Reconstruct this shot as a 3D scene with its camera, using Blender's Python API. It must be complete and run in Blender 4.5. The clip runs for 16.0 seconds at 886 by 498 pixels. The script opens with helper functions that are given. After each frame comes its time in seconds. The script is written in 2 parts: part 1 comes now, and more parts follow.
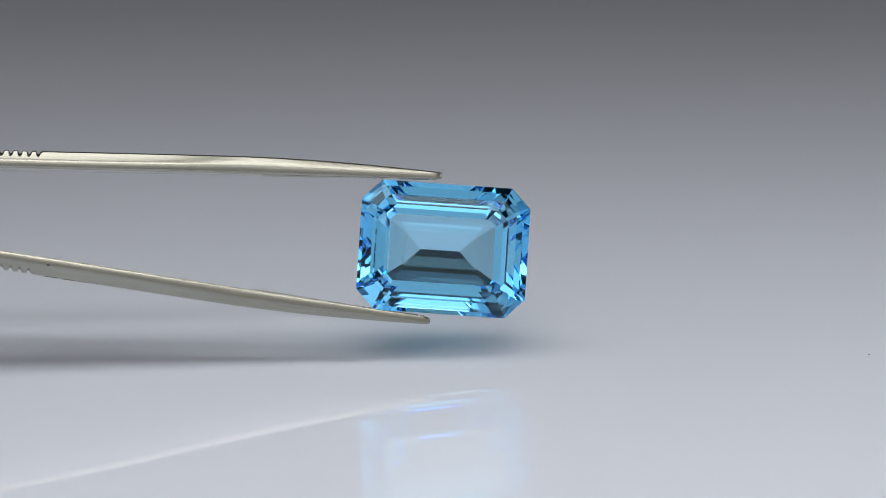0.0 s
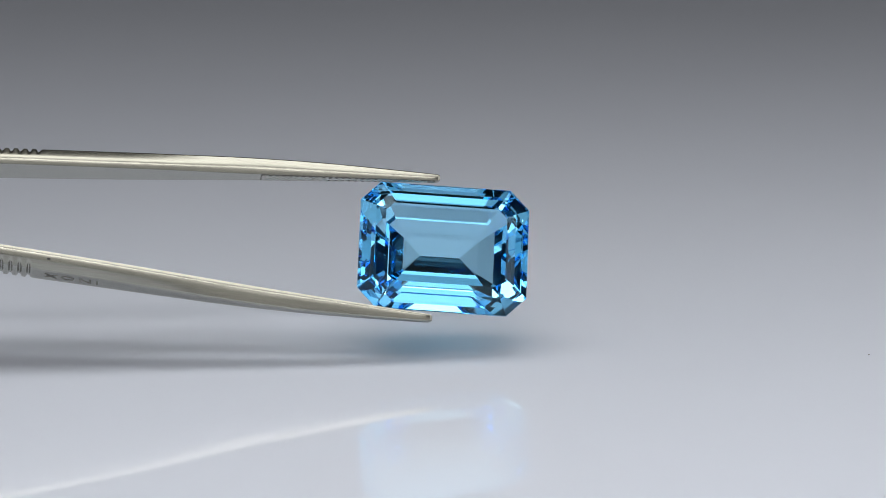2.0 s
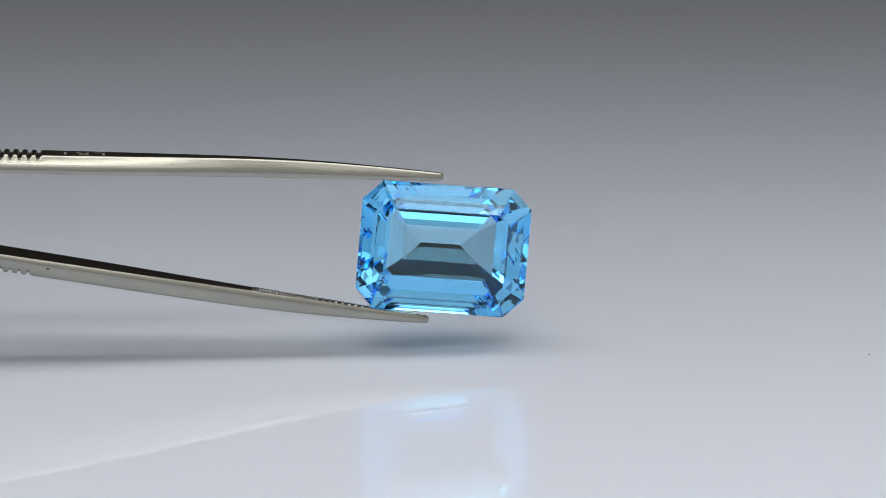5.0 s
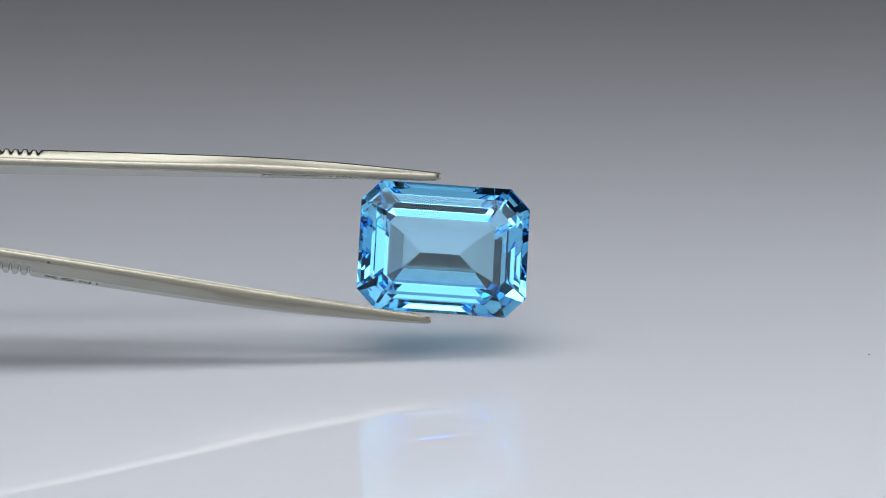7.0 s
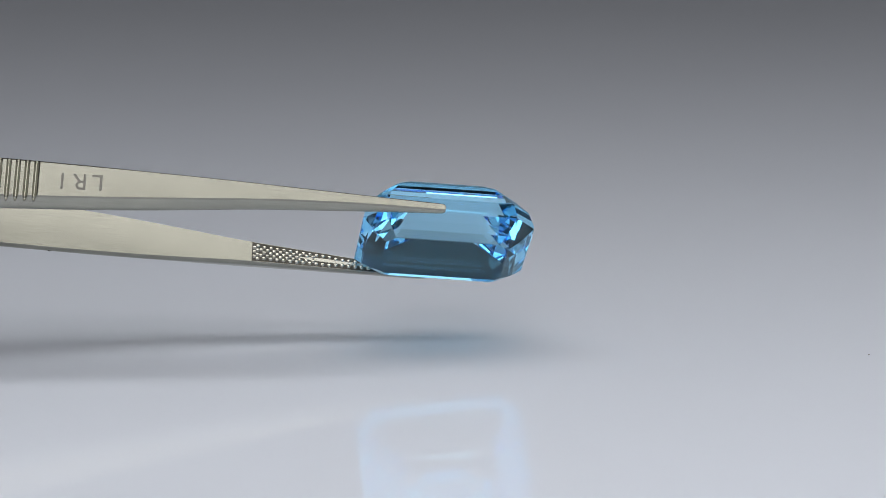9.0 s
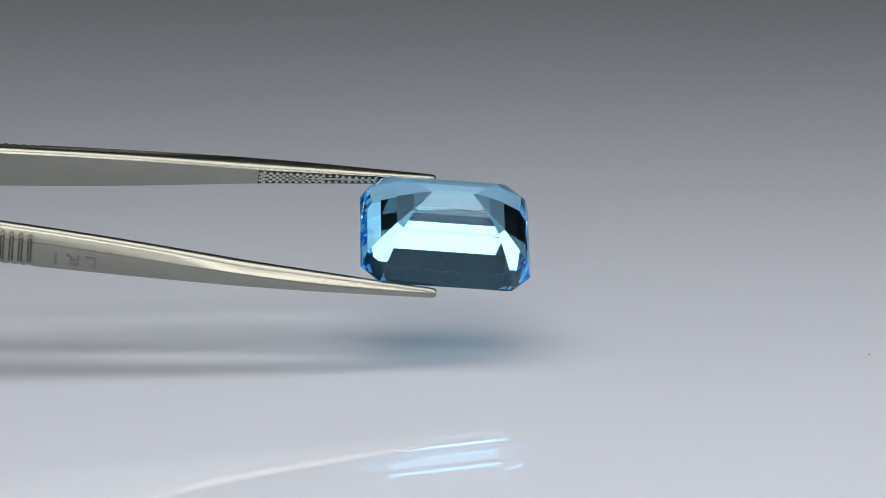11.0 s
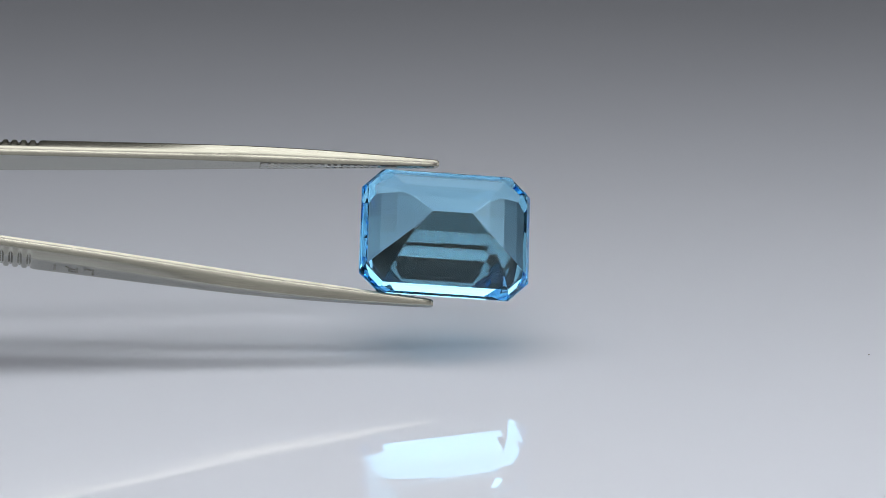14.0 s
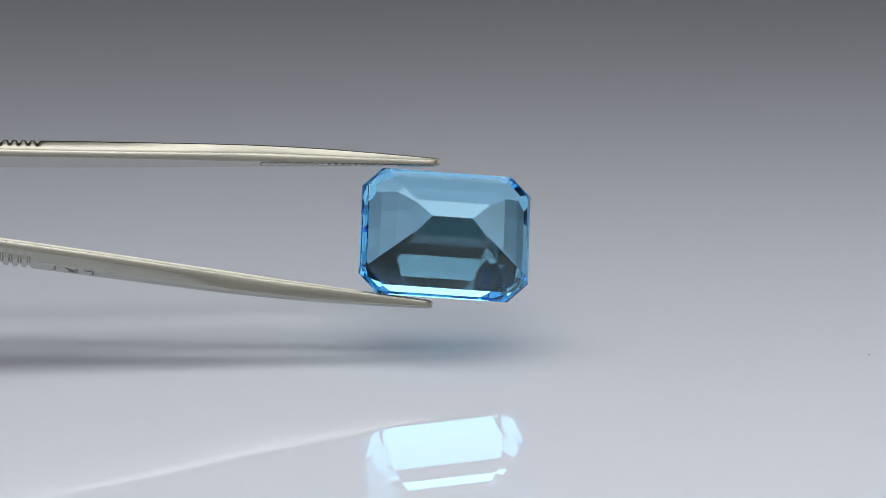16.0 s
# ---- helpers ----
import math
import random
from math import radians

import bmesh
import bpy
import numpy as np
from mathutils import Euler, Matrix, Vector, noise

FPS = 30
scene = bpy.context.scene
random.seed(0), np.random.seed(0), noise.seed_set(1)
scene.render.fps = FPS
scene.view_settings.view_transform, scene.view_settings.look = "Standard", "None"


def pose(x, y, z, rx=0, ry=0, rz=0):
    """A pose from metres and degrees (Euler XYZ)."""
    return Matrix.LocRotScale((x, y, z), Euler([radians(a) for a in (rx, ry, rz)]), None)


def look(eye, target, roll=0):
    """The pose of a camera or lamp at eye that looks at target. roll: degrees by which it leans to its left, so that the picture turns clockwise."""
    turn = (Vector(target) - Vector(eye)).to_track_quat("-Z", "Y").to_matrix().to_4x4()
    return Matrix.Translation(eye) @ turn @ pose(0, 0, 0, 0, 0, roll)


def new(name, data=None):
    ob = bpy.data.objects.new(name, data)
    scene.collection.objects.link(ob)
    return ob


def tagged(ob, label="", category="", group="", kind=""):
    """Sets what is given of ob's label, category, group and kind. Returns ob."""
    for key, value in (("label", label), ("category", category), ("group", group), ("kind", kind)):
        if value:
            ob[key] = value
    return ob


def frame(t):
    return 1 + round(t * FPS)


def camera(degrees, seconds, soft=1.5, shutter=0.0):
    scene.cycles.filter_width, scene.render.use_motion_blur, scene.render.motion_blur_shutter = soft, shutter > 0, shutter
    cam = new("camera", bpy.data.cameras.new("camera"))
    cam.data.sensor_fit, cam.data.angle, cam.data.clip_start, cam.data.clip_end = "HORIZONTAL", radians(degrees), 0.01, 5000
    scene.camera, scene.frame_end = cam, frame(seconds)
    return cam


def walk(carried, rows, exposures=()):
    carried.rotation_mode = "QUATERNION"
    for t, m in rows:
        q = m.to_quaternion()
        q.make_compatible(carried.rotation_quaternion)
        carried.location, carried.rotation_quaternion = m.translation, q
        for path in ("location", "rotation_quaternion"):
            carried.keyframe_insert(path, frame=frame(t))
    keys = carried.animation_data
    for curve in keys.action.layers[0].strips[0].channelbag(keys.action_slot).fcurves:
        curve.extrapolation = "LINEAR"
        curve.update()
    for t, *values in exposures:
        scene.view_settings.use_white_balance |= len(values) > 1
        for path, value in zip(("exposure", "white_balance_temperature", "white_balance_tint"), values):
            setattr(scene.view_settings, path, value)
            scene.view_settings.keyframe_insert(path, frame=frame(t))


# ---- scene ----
MM = 0.001
cam = camera(13.92, 16.0, soft=0.7)
CAM = look((0.00014, -0.28978, 0.08625), (0.00014, 0.0, 0.00860))
# the camera's automatic exposure drifts a little as the steel turns
walk(cam, [(0.0, CAM), (16.0, CAM)], [(0.0, -0.09), (1.0, -0.10), (2.0, -0.03), (2.5, -0.02), (3.0, -0.09), (4.0, -0.02), (6.5, -0.02), (7.0, -0.02),
     (8.0, -0.09), (9.0, -0.09), (11.5, -0.06), (12.5, -0.06), (13.5, -0.04), (14.0, -0.02), (15.0, -0.14), (16.0, -0.06)])

# ---- light ----
world = bpy.data.worlds.new("studio_air")
world.use_nodes = True
scene.world = world
world.node_tree.nodes["Background"].inputs[0].default_value = (0.75, 0.82, 1.0, 1)
world.node_tree.nodes["Background"].inputs[1].default_value = 0.05


def area_lamp(name, eye, target, sx, sy, watts, colour, spread=180):
    data = bpy.data.lights.new(name, "AREA")
    data.shape, data.size, data.size_y = "RECTANGLE", sx, sy
    data.energy, data.color, data.spread = watts, colour, radians(spread)
    ob = new(name, data)
    ob.matrix_world = look(eye, target)
    return ob


area_lamp("overhead_softbox", (0.135, -0.027, 0.20), (0.135, -0.122, 0.0), 0.58, 0.11, 0.45, (1.0, 0.99, 0.955), 140)
area_lamp("front_softbox", (0.0, -0.375, 0.52), (0.0, 0.0, 0.01), 0.44, 0.12, 0.85, (1.0, 0.975, 0.94))
area_lamp("low_front_softbox", (0.0, -0.75, 0.20), (0.0, 0.0, 0.02), 1.5, 0.36, 1.0, (1.0, 0.985, 0.97))
area_lamp("diffusion_panel", (0.0, -1.0, 0.75), (0.0, 0.0, 0.02), 0.9, 0.32, 1.5, (1.0, 0.99, 0.97))
area_lamp("side_softbox", (-0.55, -0.15, 0.19), (0.0, 0.0, 0.03), 0.5, 0.34, 0.22, (0.99, 0.99, 1.0))
area_lamp("side_softbox", (0.55, -0.15, 0.19), (0.0, 0.0, 0.03), 0.5, 0.34, 0.58, (0.99, 0.99, 1.0))
area_lamp("rear_softbox", (0.0, 1.3, 0.80), (0.0, 0.0, 0.02), 0.5, 0.13, 0.15, (0.98, 0.99, 1.0))
# long light paths inside the cut stone
scene.cycles.max_bounces = 24
scene.cycles.transmission_bounces = 24
scene.cycles.glossy_bounces = 24


# ---- materials ----
def material(name):
    m = bpy.data.materials.new(name)
    m.use_nodes = True
    m.node_tree.nodes.clear()
    return m, m.node_tree.nodes, m.node_tree.links


def ramp(nodes, a, b, ca, cb):
    r = nodes.new("ShaderNodeValToRGB")
    r.color_ramp.elements[0].position, r.color_ramp.elements[1].position = a, b
    r.color_ramp.elements[0].color, r.color_ramp.elements[1].color = (*ca, 1), (*cb, 1)
    return r


def steel(name, base, rough):
    m, n, l = material(name)
    out, p = n.new("ShaderNodeOutputMaterial"), n.new("ShaderNodeBsdfPrincipled")
    co, mp = n.new("ShaderNodeTexCoord"), n.new("ShaderNodeMapping")
    mp.inputs["Scale"].default_value = (300, 9000, 9000)
    grain, wear = n.new("ShaderNodeTexNoise"), n.new("ShaderNodeTexNoise")
    grain.inputs["Scale"].default_value = 1.0
    grain.inputs["Detail"].default_value = 4
    wear.inputs["Scale"].default_value = 420
    wear.inputs["Detail"].default_value = 5
    l.new(co.outputs["Object"], mp.inputs["Vector"])
    l.new(mp.outputs[0], grain.inputs["Vector"])
    l.new(co.outputs["Object"], wear.inputs["Vector"])
    tint = ramp(n, 0.32, 0.68, [c * 0.90 for c in base], [c * 1.04 for c in base])
    both = n.new("ShaderNodeMix")
    both.inputs["Factor"].default_value = 0.25
    l.new(grain.outputs["Fac"], both.inputs["A"])
    l.new(wear.outputs["Fac"], both.inputs["B"])
    l.new(both.outputs["Result"], tint.inputs[0])
    l.new(tint.outputs[0], p.inputs["Base Color"])
    ro = n.new("ShaderNodeMapRange")
    ro.inputs["To Min"].default_value, ro.inputs["To Max"].default_value = rough - 0.02, rough + 0.03
    l.new(wear.outputs["Fac"], ro.inputs["Value"])
    l.new(ro.outputs[0], p.inputs["Roughness"])
    bump = n.new("ShaderNodeBump")
    bump.inputs["Strength"].default_value, bump.inputs["Distance"].default_value = 0.10, 0.00002
    l.new(grain.outputs["Fac"], bump.inputs["Height"])
    l.new(bump.outputs[0], p.inputs["Normal"])
    p.inputs["Metallic"].default_value = 1.0
    l.new(p.outputs[0], out.inputs[0])
    return m


def acrylic(name):
    m, n, l = material(name)
    out, p = n.new("ShaderNodeOutputMaterial"), n.new("ShaderNodeBsdfPrincipled")
    co, cloud = n.new("ShaderNodeTexCoord"), n.new("ShaderNodeTexNoise")
    cloud.inputs["Scale"].default_value, cloud.inputs["Detail"].default_value = 22, 3
    l.new(co.outputs["Object"], cloud.inputs["Vector"])
    tint = ramp(n, 0.3, 0.7, (0.742, 0.788, 0.90), (0.762, 0.808, 0.92))
    l.new(cloud.outputs["Fac"], tint.inputs[0])
    l.new(tint.outputs[0], p.inputs["Base Color"])
    p.inputs["Roughness"].default_value = 0.006
    p.inputs["IOR"].default_value = 1.49
    l.new(p.outputs[0], out.inputs[0])
    return m


def gem_glass(name, colour):
    m, n, l = material(name)
    out, g = n.new("ShaderNodeOutputMaterial"), n.new("ShaderNodeBsdfGlass")
    g.inputs["IOR"].default_value = 1.62
    g.inputs["Roughness"].default_value = 0.0
    g.inputs["Color"].default_value = (*colour, 1)
    l.new(g.outputs[0], out.inputs[0])
    return m


def matt(name, a, b, scale, rough):
    m, n, l = material(name)
    out, p = n.new("ShaderNodeOutputMaterial"), n.new("ShaderNodeBsdfPrincipled")
    co, cloud = n.new("ShaderNodeTexCoord"), n.new("ShaderNodeTexNoise")
    cloud.inputs["Scale"].default_value, cloud.inputs["Detail"].default_value = scale, 5
    l.new(co.outputs["Object"], cloud.inputs["Vector"])
    tint = ramp(n, 0.3, 0.7, a, b)
    l.new(cloud.outputs["Fac"], tint.inputs[0])
    l.new(tint.outputs[0], p.inputs["Base Color"])
    p.inputs["Roughness"].default_value = rough
    l.new(p.outputs[0], out.inputs[0])
    return m


STEEL = steel("satin_steel", (0.34, 0.337, 0.295), 0.245)
KNURL = steel("knurled_steel", (0.48, 0.475, 0.43), 0.25)
# near-black steel: the shade between the teeth, put into the colour
BED_SHADE = steel("shade_dark_steel", (0.07, 0.067, 0.06), 0.4)
ETCH = matt("etched_marking", (0.13, 0.13, 0.115), (0.22, 0.21, 0.19), 3000, 0.5)
ACRYLIC = acrylic("white_acrylic")
TOPAZ = gem_glass("blue_topaz", (0.645, 0.882, 1.0))
BACKDROP = matt("dark_backdrop", (0.082, 0.066, 0.046), (0.098, 0.080, 0.058), 3, 0.9)
PAINT = matt("grey_studio_paint", (0.21, 0.205, 0.195), (0.25, 0.245, 0.235), 3, 0.9)
DUST = matt("dust", (0.03, 0.03, 0.03), (0.08, 0.08, 0.08), 4000, 0.9)


# ---- builders ----
def mesh_of(name, bm, mat, sharp=None):
    bmesh.ops.recalc_face_normals(bm, faces=bm.faces)
    if sharp is not None:
        for f in bm.faces:
            f.smooth = True
        for e in bm.edges:
            if sharp > 0 and len(e.link_faces) == 2 and e.calc_face_angle() > radians(sharp):
                e.smooth = False
    me = bpy.data.meshes.new(name)
    bm.to_mesh(me)
    bm.free()
    me.materials.append(mat)
    return me


def part(name, bm, mat, parent, label="", sharp=None):
    ob = new(name, mesh_of(name, bm, mat, sharp))
    ob.parent = parent
    return tagged(ob, label=label)


def slab(x0, x1, y0, y1, z0, z1):
    bm = bmesh.new()
    bmesh.ops.create_cube(bm, size=1.0, matrix=Matrix.LocRotScale(
        ((x0 + x1) / 2, (y0 + y1) / 2, (z0 + z1) / 2), None, (x1 - x0, y1 - y0, z1 - z0)))
    return bm


# ---- the place: a glossy white table in a dim studio ----
FLOOR = -0.00026


def setting():
    floor = new("floor", mesh_of("floor", slab(-1.5, 1.5, -1.5, 1.5, -0.006, FLOOR), ACRYLIC))
    tagged(floor, "glossy white acrylic tabletop with soft reflections", "tabletop", kind="structure")
    for name, box in (("wall_north", (-1.5, 1.5, 1.5, 1.6, -0.006, 1.6)), ("wall_south", (-1.5, 1.5, -1.6, -1.5, -0.006, 1.6)),
                      ("wall_east", (1.5, 1.6, -1.6, 1.6, -0.006, 1.6)), ("wall_west", (-1.6, -1.5, -1.6, 1.6, -0.006, 1.6))):
        w = new(name, mesh_of(name, slab(*box), BACKDROP if name == "wall_north" else PAINT))
        tagged(w, "dark warm grey studio backdrop wall" if name == "wall_north" else "mid-grey painted studio wall", "wall", kind="structure")
    c = new("ceiling", mesh_of("ceiling", slab(-1.6, 1.6, -1.6, 1.6, 1.6, 1.7), PAINT))
    tagged(c, "mid-grey studio ceiling", "ceiling", kind="structure")


def speck(x, y, r):
    bm = bmesh.new()
    bmesh.ops.create_icosphere(bm, subdivisions=2, radius=r)
    for v in bm.verts:
        v.co *= 0.75 + 0.5 * noise.noise(v.co / r * 1.7 + Vector((x * 900, y * 900, 0)))
        v.co.z *= 0.6
    low = min(v.co.z for v in bm.verts)
    ob = new("dust_speck", mesh_of("dust_speck", bm, DUST))
    ob.location = (x, y, FLOOR - low)
    return tagged(ob, "tiny dark speck of dust on glossy tabletop", "dust", group="dust on the tabletop")


# ---- the gem: step-cut octagon, x along its length, z towards the table face (mm) ----
def octagon(hx, hy, cut):
    return [(hx, hy - cut), (hx - cut, hy), (-hx + cut, hy), (-hx, hy - cut),
            (-hx, -hy + cut), (-hx + cut, -hy), (hx - cut, -hy), (hx, -hy + cut)]


def gemstone():
    hx, hy, cut = 7.02, 5.38, 1.62
    # inset from the girdle and height, from the keel's side up to the table
    steps = [(3.9, -4.75), (2.6, -3.87), (1.4, -2.65), (0.42, -1.45), (0.0, -0.1), (0.0, 0.1), (0.55, 0.62), (1.2, 1.15), (2.0, 1.60)]
    bm = bmesh.new()
    rings = []
    for inset, z in steps:
        c = max(0.12, cut - inset * 0.42)
        rings.append([bm.verts.new((x * MM, y * MM, z * MM)) for x, y in octagon(hx - inset, hy - inset, c)])
    for a, b in zip(rings, rings[1:]):
        for i in range(8):
            j = (i + 1) % 8
            bm.faces.new((a[i], a[j], b[j], b[i]))
    bm.faces.new(rings[-1])
    k = hx - hy
    e, w = bm.verts.new((k * MM, 0, -5.4 * MM)), bm.verts.new((-k * MM, 0, -5.4 * MM))
    r = rings[0]
    for tri in ((r[1], r[0], e), (r[0], r[7], e), (r[7], r[6], e), (r[5], r[4], w), (r[4], r[3], w), (r[3], r[2], w),
                (r[2], r[1], e, w), (r[6], r[5], w, e)):
        bm.faces.new(tri)
    bmesh.ops.recalc_face_normals(bm, faces=bm.faces)
    gem = new("gemstone")
    # every polished face is a piece of its own
    for f in bm.faces:
        z = f.calc_center_median().z / MM
        name = "pavilion_facet" if z < -0.11 else "girdle_facet" if z < 0.11 else "crown_facet" if z < 1.59 else "table_facet"
        me = bpy.data.meshes.new(name)
        me.from_pydata([v.co[:] for v in f.verts], [], [list(range(len(f.verts)))])
        me.materials.append(TOPAZ)
        new(name, me).parent = gem
    bm.free()
    return tagged(gem, "sky-blue transparent step-cut octagonal gemstone gripped in tweezers", "gemstone")


# ---- tweezers: x towards the tips, y across the gap (mm) ----
STATION = [-120, -100, -85, -60, -45, -33, -27.4, -22.7, -18, -15.6, -11, -7.8, -4, -1.35, -0.55]
W_IN = [9.0, 8.6, 8.0, 6.2, 5.0, 4.2, 3.7, 3.1, 2.35, 2.0, 1.62, 1.30, 0.98, 0.80, 0.70]
W_OUT = [7.6, 7.2, 6.6, 5.0, 3.9, 3.2, 2.75, 2.28, 1.8, 1.5, 1.10, 0.88, 0.72, 0.66, 0.60]
OUT = [1.3, 1.5, 2.1, 3.5, 4.4, 5.09, 5.47, 5.79, 6.1, 6.23, 6.38, 6.40, 6.37, 6.33, 6.29]
IN = [0.0, 0.05, 0.25, 1.9, 2.85, 3.62, 3.98, 4.30, 4.60, 4.76, 5.07, 5.28, 5.53, 5.69, 5.75]


def bend(x, side):
    """How far an arm strays along y and z: the one with the pit is sprung a little inwards and back."""
    f = max(0.0, -x - 3) / 30 if side < 0 else 0.0
    return 0.13 * f, -0.3 * f


def arm_at(x):
    r = min(2.0, max(0.0, -x - 1.2))
    return [float(np.mean(np.interp([x - r, x - r / 2, x, x + r / 2, x + r], STATION, v))) for v in (IN, OUT, W_IN, W_OUT)]


def arm(parent, side):
    bm = bmesh.new()
    xs = list(np.linspace(-120, -60, 25)) + list(np.linspace(-59, -33.6, 420)) + list(np.linspace(-33.4, -1.2, 70)) + [-0.85, -0.7, -0.6]
    rings = []
    for x in xs:
        a, b, wi, wo = arm_at(x)
        t = b - a
        if -57 < x < -33.5:
            u = ((-33.4 - x) % 0.74) / 0.74
            b -= 0.27 * max(0.0, 0.15 + 0.85 * math.cos((u - 0.5) * 2 * math.pi))
        hi, ho = wi / 2, wo / 2
        r = min(0.10, ho * 0.3)
        k = min(1.0, hi)
        half = [(a, hi - 0.12 * k), (a + 0.10 * t, hi - 0.05 * k), (a + 0.32 * t, hi), (a + 0.56 * t, hi - (hi - ho) * 0.30),
                (a + 0.8 * t, hi - (hi - ho) * 0.72), (b - r, ho + 0.01), (b, ho - r)]
        loop = [(y, z) for y, z in half] + [(y, -z) for y, z in reversed(half)]
        by, bz = bend(x, side)
        # the very tip is rounded over
        q = 1.0 if x < -0.75 else 0.88 if x < -0.65 else 0.7
        m = (a + b) / 2
        rings.append([bm.verts.new((x * MM, (m + (y - m) * q - by) * side * MM, (z * q + bz) * MM)) for y, z in loop])
    for p, q in zip(rings, rings[1:]):
        for i in range(14):
            j = (i + 1) % 14
            bm.faces.new((p[i], p[j], q[j], q[i]))
        # crisp lines along the flat faces, soft sides
        for i in (0, 5, 6, 7, 8, 13):
            bm.edges.get((p[i], q[i])).smooth = False
    for end in (bm.faces.new(rings[0]), bm.faces.new(rings[-1])):
        for e in end.edges:
            e.smooth = False
    a = part("arm", bm, STEEL, parent, sharp=0)
    # gripping bed coloured dark for the shade between teeth, plain groove along its middle
    for name, x0, x1, lift, mat, share in (("knurl_shade_bed", -15.45, -1.0, 0.012, BED_SHADE, None), ("groove", -11.5, -3.0, 0.03, KNURL, 0.15)):
        bm = bmesh.new()
        loops = []
        for x in np.linspace(x0, x1, 24):
            y, _, wi, _ = arm_at(x)
            h = wi / 2 - 0.035 - 0.12 * min(1.0, wi / 2) if share is None else share * min(1.0, (x - x0 + 0.05) / 1.2, (x1 - x + 0.05) / 2)
            by, bz = bend(x, side)
            loops.append([bm.verts.new((x * MM, (y + dy - by) * side * MM, (z + bz) * MM)) for dy, z in ((0.1, -h), (-lift, -h), (-lift, h), (0.1, h))])
        for p, q in zip(loops, loops[1:]):
            for i in range(4):
                bm.faces.new((p[i], p[(i + 1) % 4], q[(i + 1) % 4], q[i]))
        bm.faces.new(loops[0])
        bm.faces.new(loops[-1])
        part(name, bm, mat, a, "dark strip painted for the shade between the teeth" if share is None else "plain steel groove")
    # rows of small domed teeth on the gripping face
    bm = bmesh.new()
    col, x = 0, -15.25
    while x < -1.0:
        y, _, wi, _ = arm_at(x)
        by, bz = bend(x, side)
        wi -= 0.20 * min(1.0, wi / 2)
        n = max(1, round(wi / 0.5))
        for k in range(n + 1):
            z = (k + (0.5 if col % 2 else 0.0)) / n * wi - wi / 2
            z *= 1 - 0.17 / wi
            if abs(z) > wi / 2 - 0.11 or abs(z) < 0.2 and -11.4 < x < -4:
                continue
            bmesh.ops.create_icosphere(bm, subdivisions=2, radius=0.20 * MM, matrix=Matrix.LocRotScale(
                (x * MM, (y - by) * side * MM, (z + bz) * MM), None, (1, 0.5, 1)))
        x += 0.275
        col += 1
    k = part("knurling", bm, KNURL, a, "rows of small domed steel teeth", sharp=80)
    k["kind"] = "stuff"
    return a


def lettering(text, parent, side, size):
    cu = bpy.data.curves.new("marking", "FONT")
    cu.body, cu.size, cu.extrude, cu.align_x, cu.align_y = text, size * MM, 0.02 * MM, "CENTER", "CENTER"
    cu.space_character = 1.3
    tmp = bpy.data.objects.new("marking", cu)
    scene.collection.objects.link(tmp)
    me = bpy.data.meshes.new_from_object(tmp.evaluated_get(bpy.context.evaluated_depsgraph_get()))
    bpy.data.objects.remove(tmp)
    me.materials.clear()
    me.materials.append(ETCH)
    ob = new("marking", me)
    ob.parent = parent
    x = -30.2
    by, bz = bend(x, side)
    slope = math.atan2(arm_at(x + 2)[1] - arm_at(x - 2)[1], 4)
    # read from the far side: text runs towards the hinge
    ob.matrix_basis = Matrix.Translation((x * MM, side * (arm_at(x)[1] - by + 0.002) * MM, bz * MM)) @ Matrix.Rotation(slope * side, 4, "Z") \
        @ Matrix(((-1, 0, 0, 0), (0, 0, side, 0), (0, side, 0, 0), (0, 0, 0, 1)))
    return tagged(ob, label="engraved letters on the arm")


def tweezers():
    tw = new("tweezers")
    upper = arm(tw, 1)
    lower = arm(tw, -1)
    # small dark pits on the lower arm: one on its flank, the others on its inner face
    pits = [(-32.2, 0.4, 0.13, True), (-27.5, 0.61, 0.06, False), (-26.2, 0.80, 0.07, False), (-25.2, 0.83, 0.08, False),
            (-23.0, 0.39, 0.06, False), (-18.6, 0.63, 0.07, False), (-16.9, 0.52, 0.05, False)]
    for x, f, r, flank in pits:
        a, b, wi, wo = arm_at(x)
        by, bz = bend(x, -1)
        y, z = (a + f * (b - a), wi / 2 - 0.7 * r) if flank else (a + 0.25 * r, (f - 0.5) * wi)
        bm = bmesh.new()
        bmesh.ops.create_icosphere(bm, subdivisions=2, radius=r * MM, matrix=Matrix.LocRotScale(
            (x * MM, -(y - by) * MM, (z + bz) * MM), None, (1.2, 0.9, 0.75) if flank else (1.1, 0.3, 0.9)))
        part("pit", bm, DUST, lower, "small dark pit in the steel", sharp=80)
    lettering("LR1", upper, 1, 2.05)
    lettering("INOX", lower, -1, 1.5)
    return tagged(tw, "satin stainless steel gem tweezers with knurled tips and ridged grips", "tweezers")


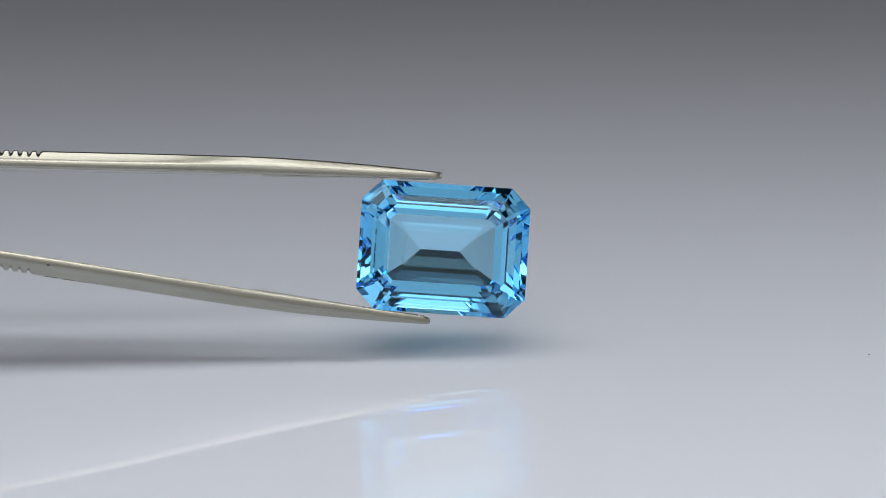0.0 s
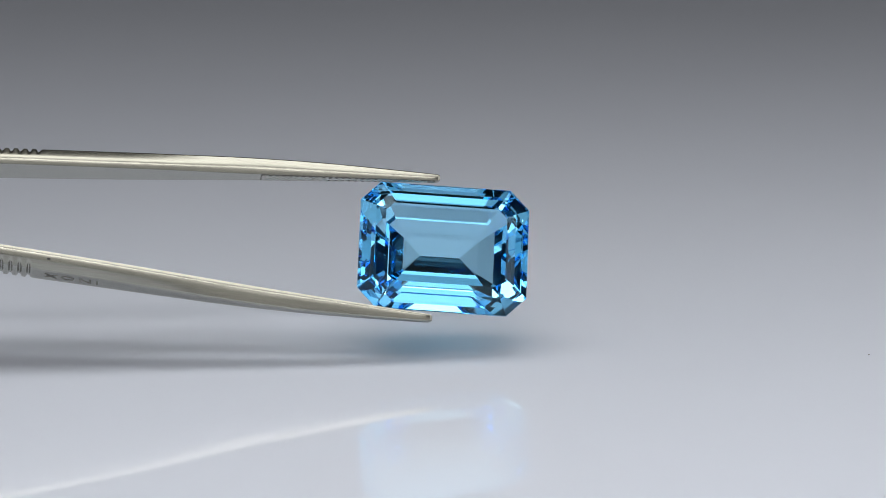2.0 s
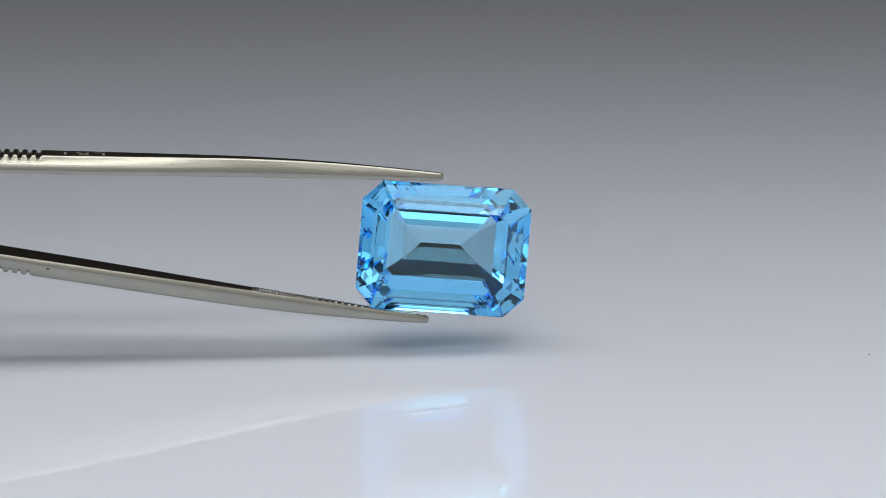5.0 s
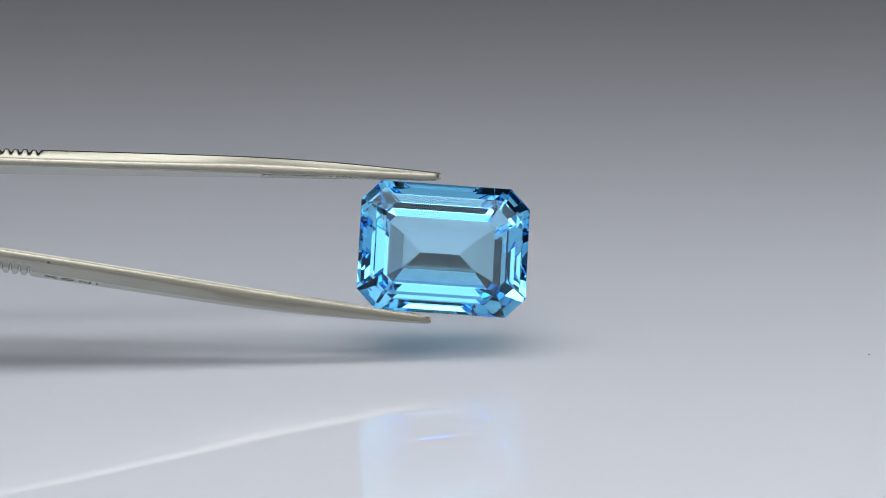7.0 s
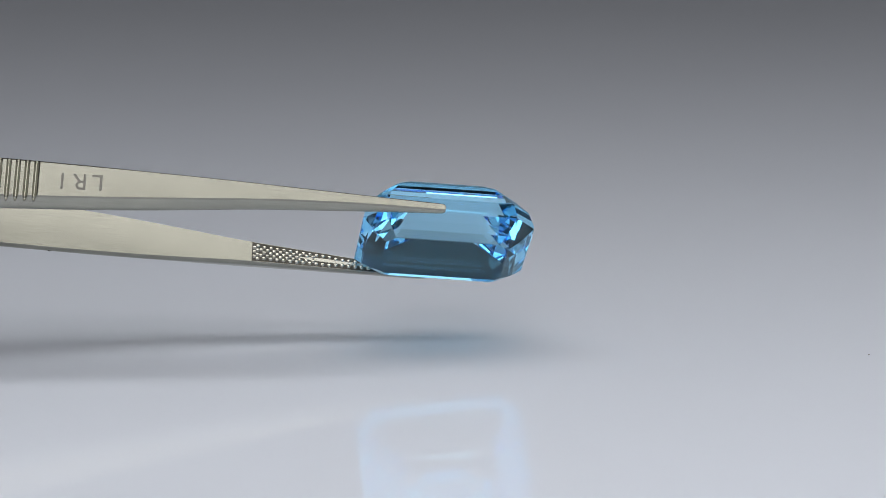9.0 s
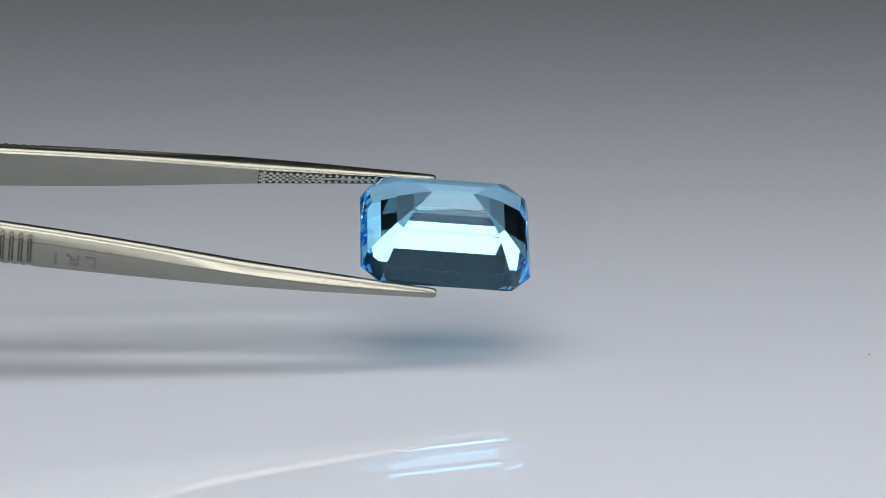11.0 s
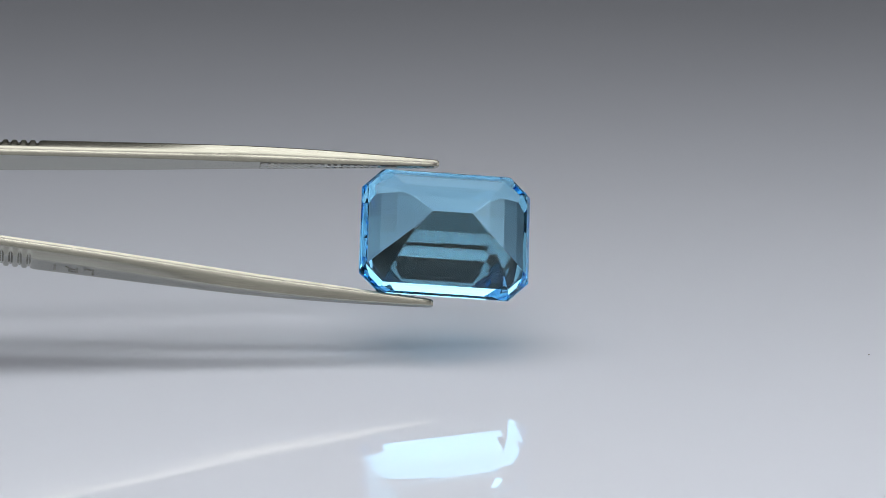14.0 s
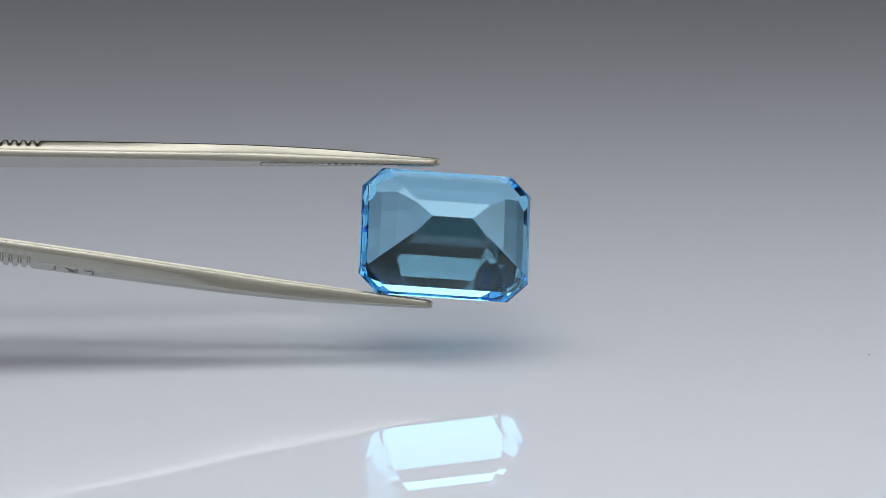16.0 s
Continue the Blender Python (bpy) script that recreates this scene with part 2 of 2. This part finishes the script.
# ---- what moves: both turn together about the tweezers' length ----
# seconds, roll in degrees, offset across and up in mm
ROLL = [(0.0, -2.7, 0, 0.0), (0.3, 9, 0, 0.0), (0.5, 17.7, 0, 0.0), (0.6, 19, 0, 0.0), (0.8, 17, 0, 0.0), (1.0, 8.5, 0, 0.0),
        (1.3, -1.4, 0, 0.0), (1.5, -8.1, 0, 0.0), (1.8, -23.0, 0, 0.0), (2.0, -15.5, 0, 0.0), (2.3, -6.1, 0, 0.0), (2.5, 0.5, 0, 0.0),
        (2.8, 13, 0, 0.0), (3.0, 18, 0, 0.0), (3.3, 13, 0, 0.0), (3.5, 5.5, 0, 0.0), (3.8, -6.8, 0, 0.0), (4.0, -14.2, 0, 0.0),
        (4.2, -16.9, 0, 0.0), (4.4, -14.9, 0, 0.0), (4.8, 2, 0, 0.0), (5.2, 15, 0, 0.0), (5.4, 18, 0, 0.0), (5.7, 13, 0, 0.0),
        (6.0, 3, 0, 0.0), (6.3, -8.8, 0, 0.0), (6.5, -14.2, 0, 0.0), (6.8, -15.5, 0, 0.0), (7.0, -8.8, 0, 0.0), (7.3, -0.7, 0, 0.0),
        (7.5, 7, 0, 0.0), (7.8, 21, 0, 0.0), (8.0, 27.7, 0, 0.0), (8.3, 37, 0, 0.15), (8.5, 45.5, 0, 0.25), (8.7, 52.5, 0, 0.39),
        (9.0, 62.5, 0, 0.5), (9.2, 69.5, 0, 0.7), (9.7, 91, 0, 0.87), (10.3, 114, 0, 0.92), (10.9, 134, 0, 0.97), (11.3, 148.5, 0, 1.0),
        (11.5, 153, 0, 1.04), (11.8, 165.5, 0, 1.1), (12.0, 172.8, 0, 1.1), (12.3, 184.5, 0, 1.11), (12.5, 191, 0, 1.11), (12.8, 192, 0, 1.11),
        (13.0, 185.5, 0, 1.11), (13.3, 175.5, 0, 1.12), (13.5, 169, 0, 1.12), (13.8, 156, 0, 1.12), (14.0, 159.3, 0, 1.13), (14.2, 168, 0, 1.13),
        (14.5, 177.3, 0, 1.13), (14.6, 181, 0, 1.13), (14.8, 189, 0, 1.14), (15.0, 197.3, 0, 1.14), (15.1, 196.8, 0, 1.14), (15.3, 190, 0, 1.14),
        (15.5, 184.3, 0, 1.14), (15.7, 177, 0, 1.15), (15.8, 172, 0, 1.15), (16.0, 164, 0, 1.15)]
YAW, REACH = 6.0, 0.300


def held(roll, dx, dy, lean):
    return CAM @ Matrix.Translation((dx * MM, dy * MM, -REACH)) @ pose(0, 0, 0, 0, 0, -lean) @ pose(0, 0, 0, 0, YAW, 0) @ pose(0, 0, 0, roll)


def motions():
    # once turned over the tweezers lean a little less and the stone has slipped a trifle in their grip
    tool, stone = [], []
    for t, r, dx, dy in ROLL:
        over = min(1.0, max(0.0, (t - 9.2) / 2.1))
        tool.append((t, held(r + 4.3 * over, dx, dy + 0.1 * over, 4.95 - 0.8 * over)))
        stone.append((t, held(r, dx + 0.04 + 0.12 * over, dy, 3.95)))
    walk(TWEEZERS, tool)
    walk(GEM, stone)


setting()
for sx, sy, r in ((0.0355, -0.0010, 0.00008), (-0.0232, -0.0099, 0.00004), (0.0194, -0.0107, 0.00003)):
    speck(sx, sy, r)
GEM = gemstone()
TWEEZERS = tweezers()
motions()
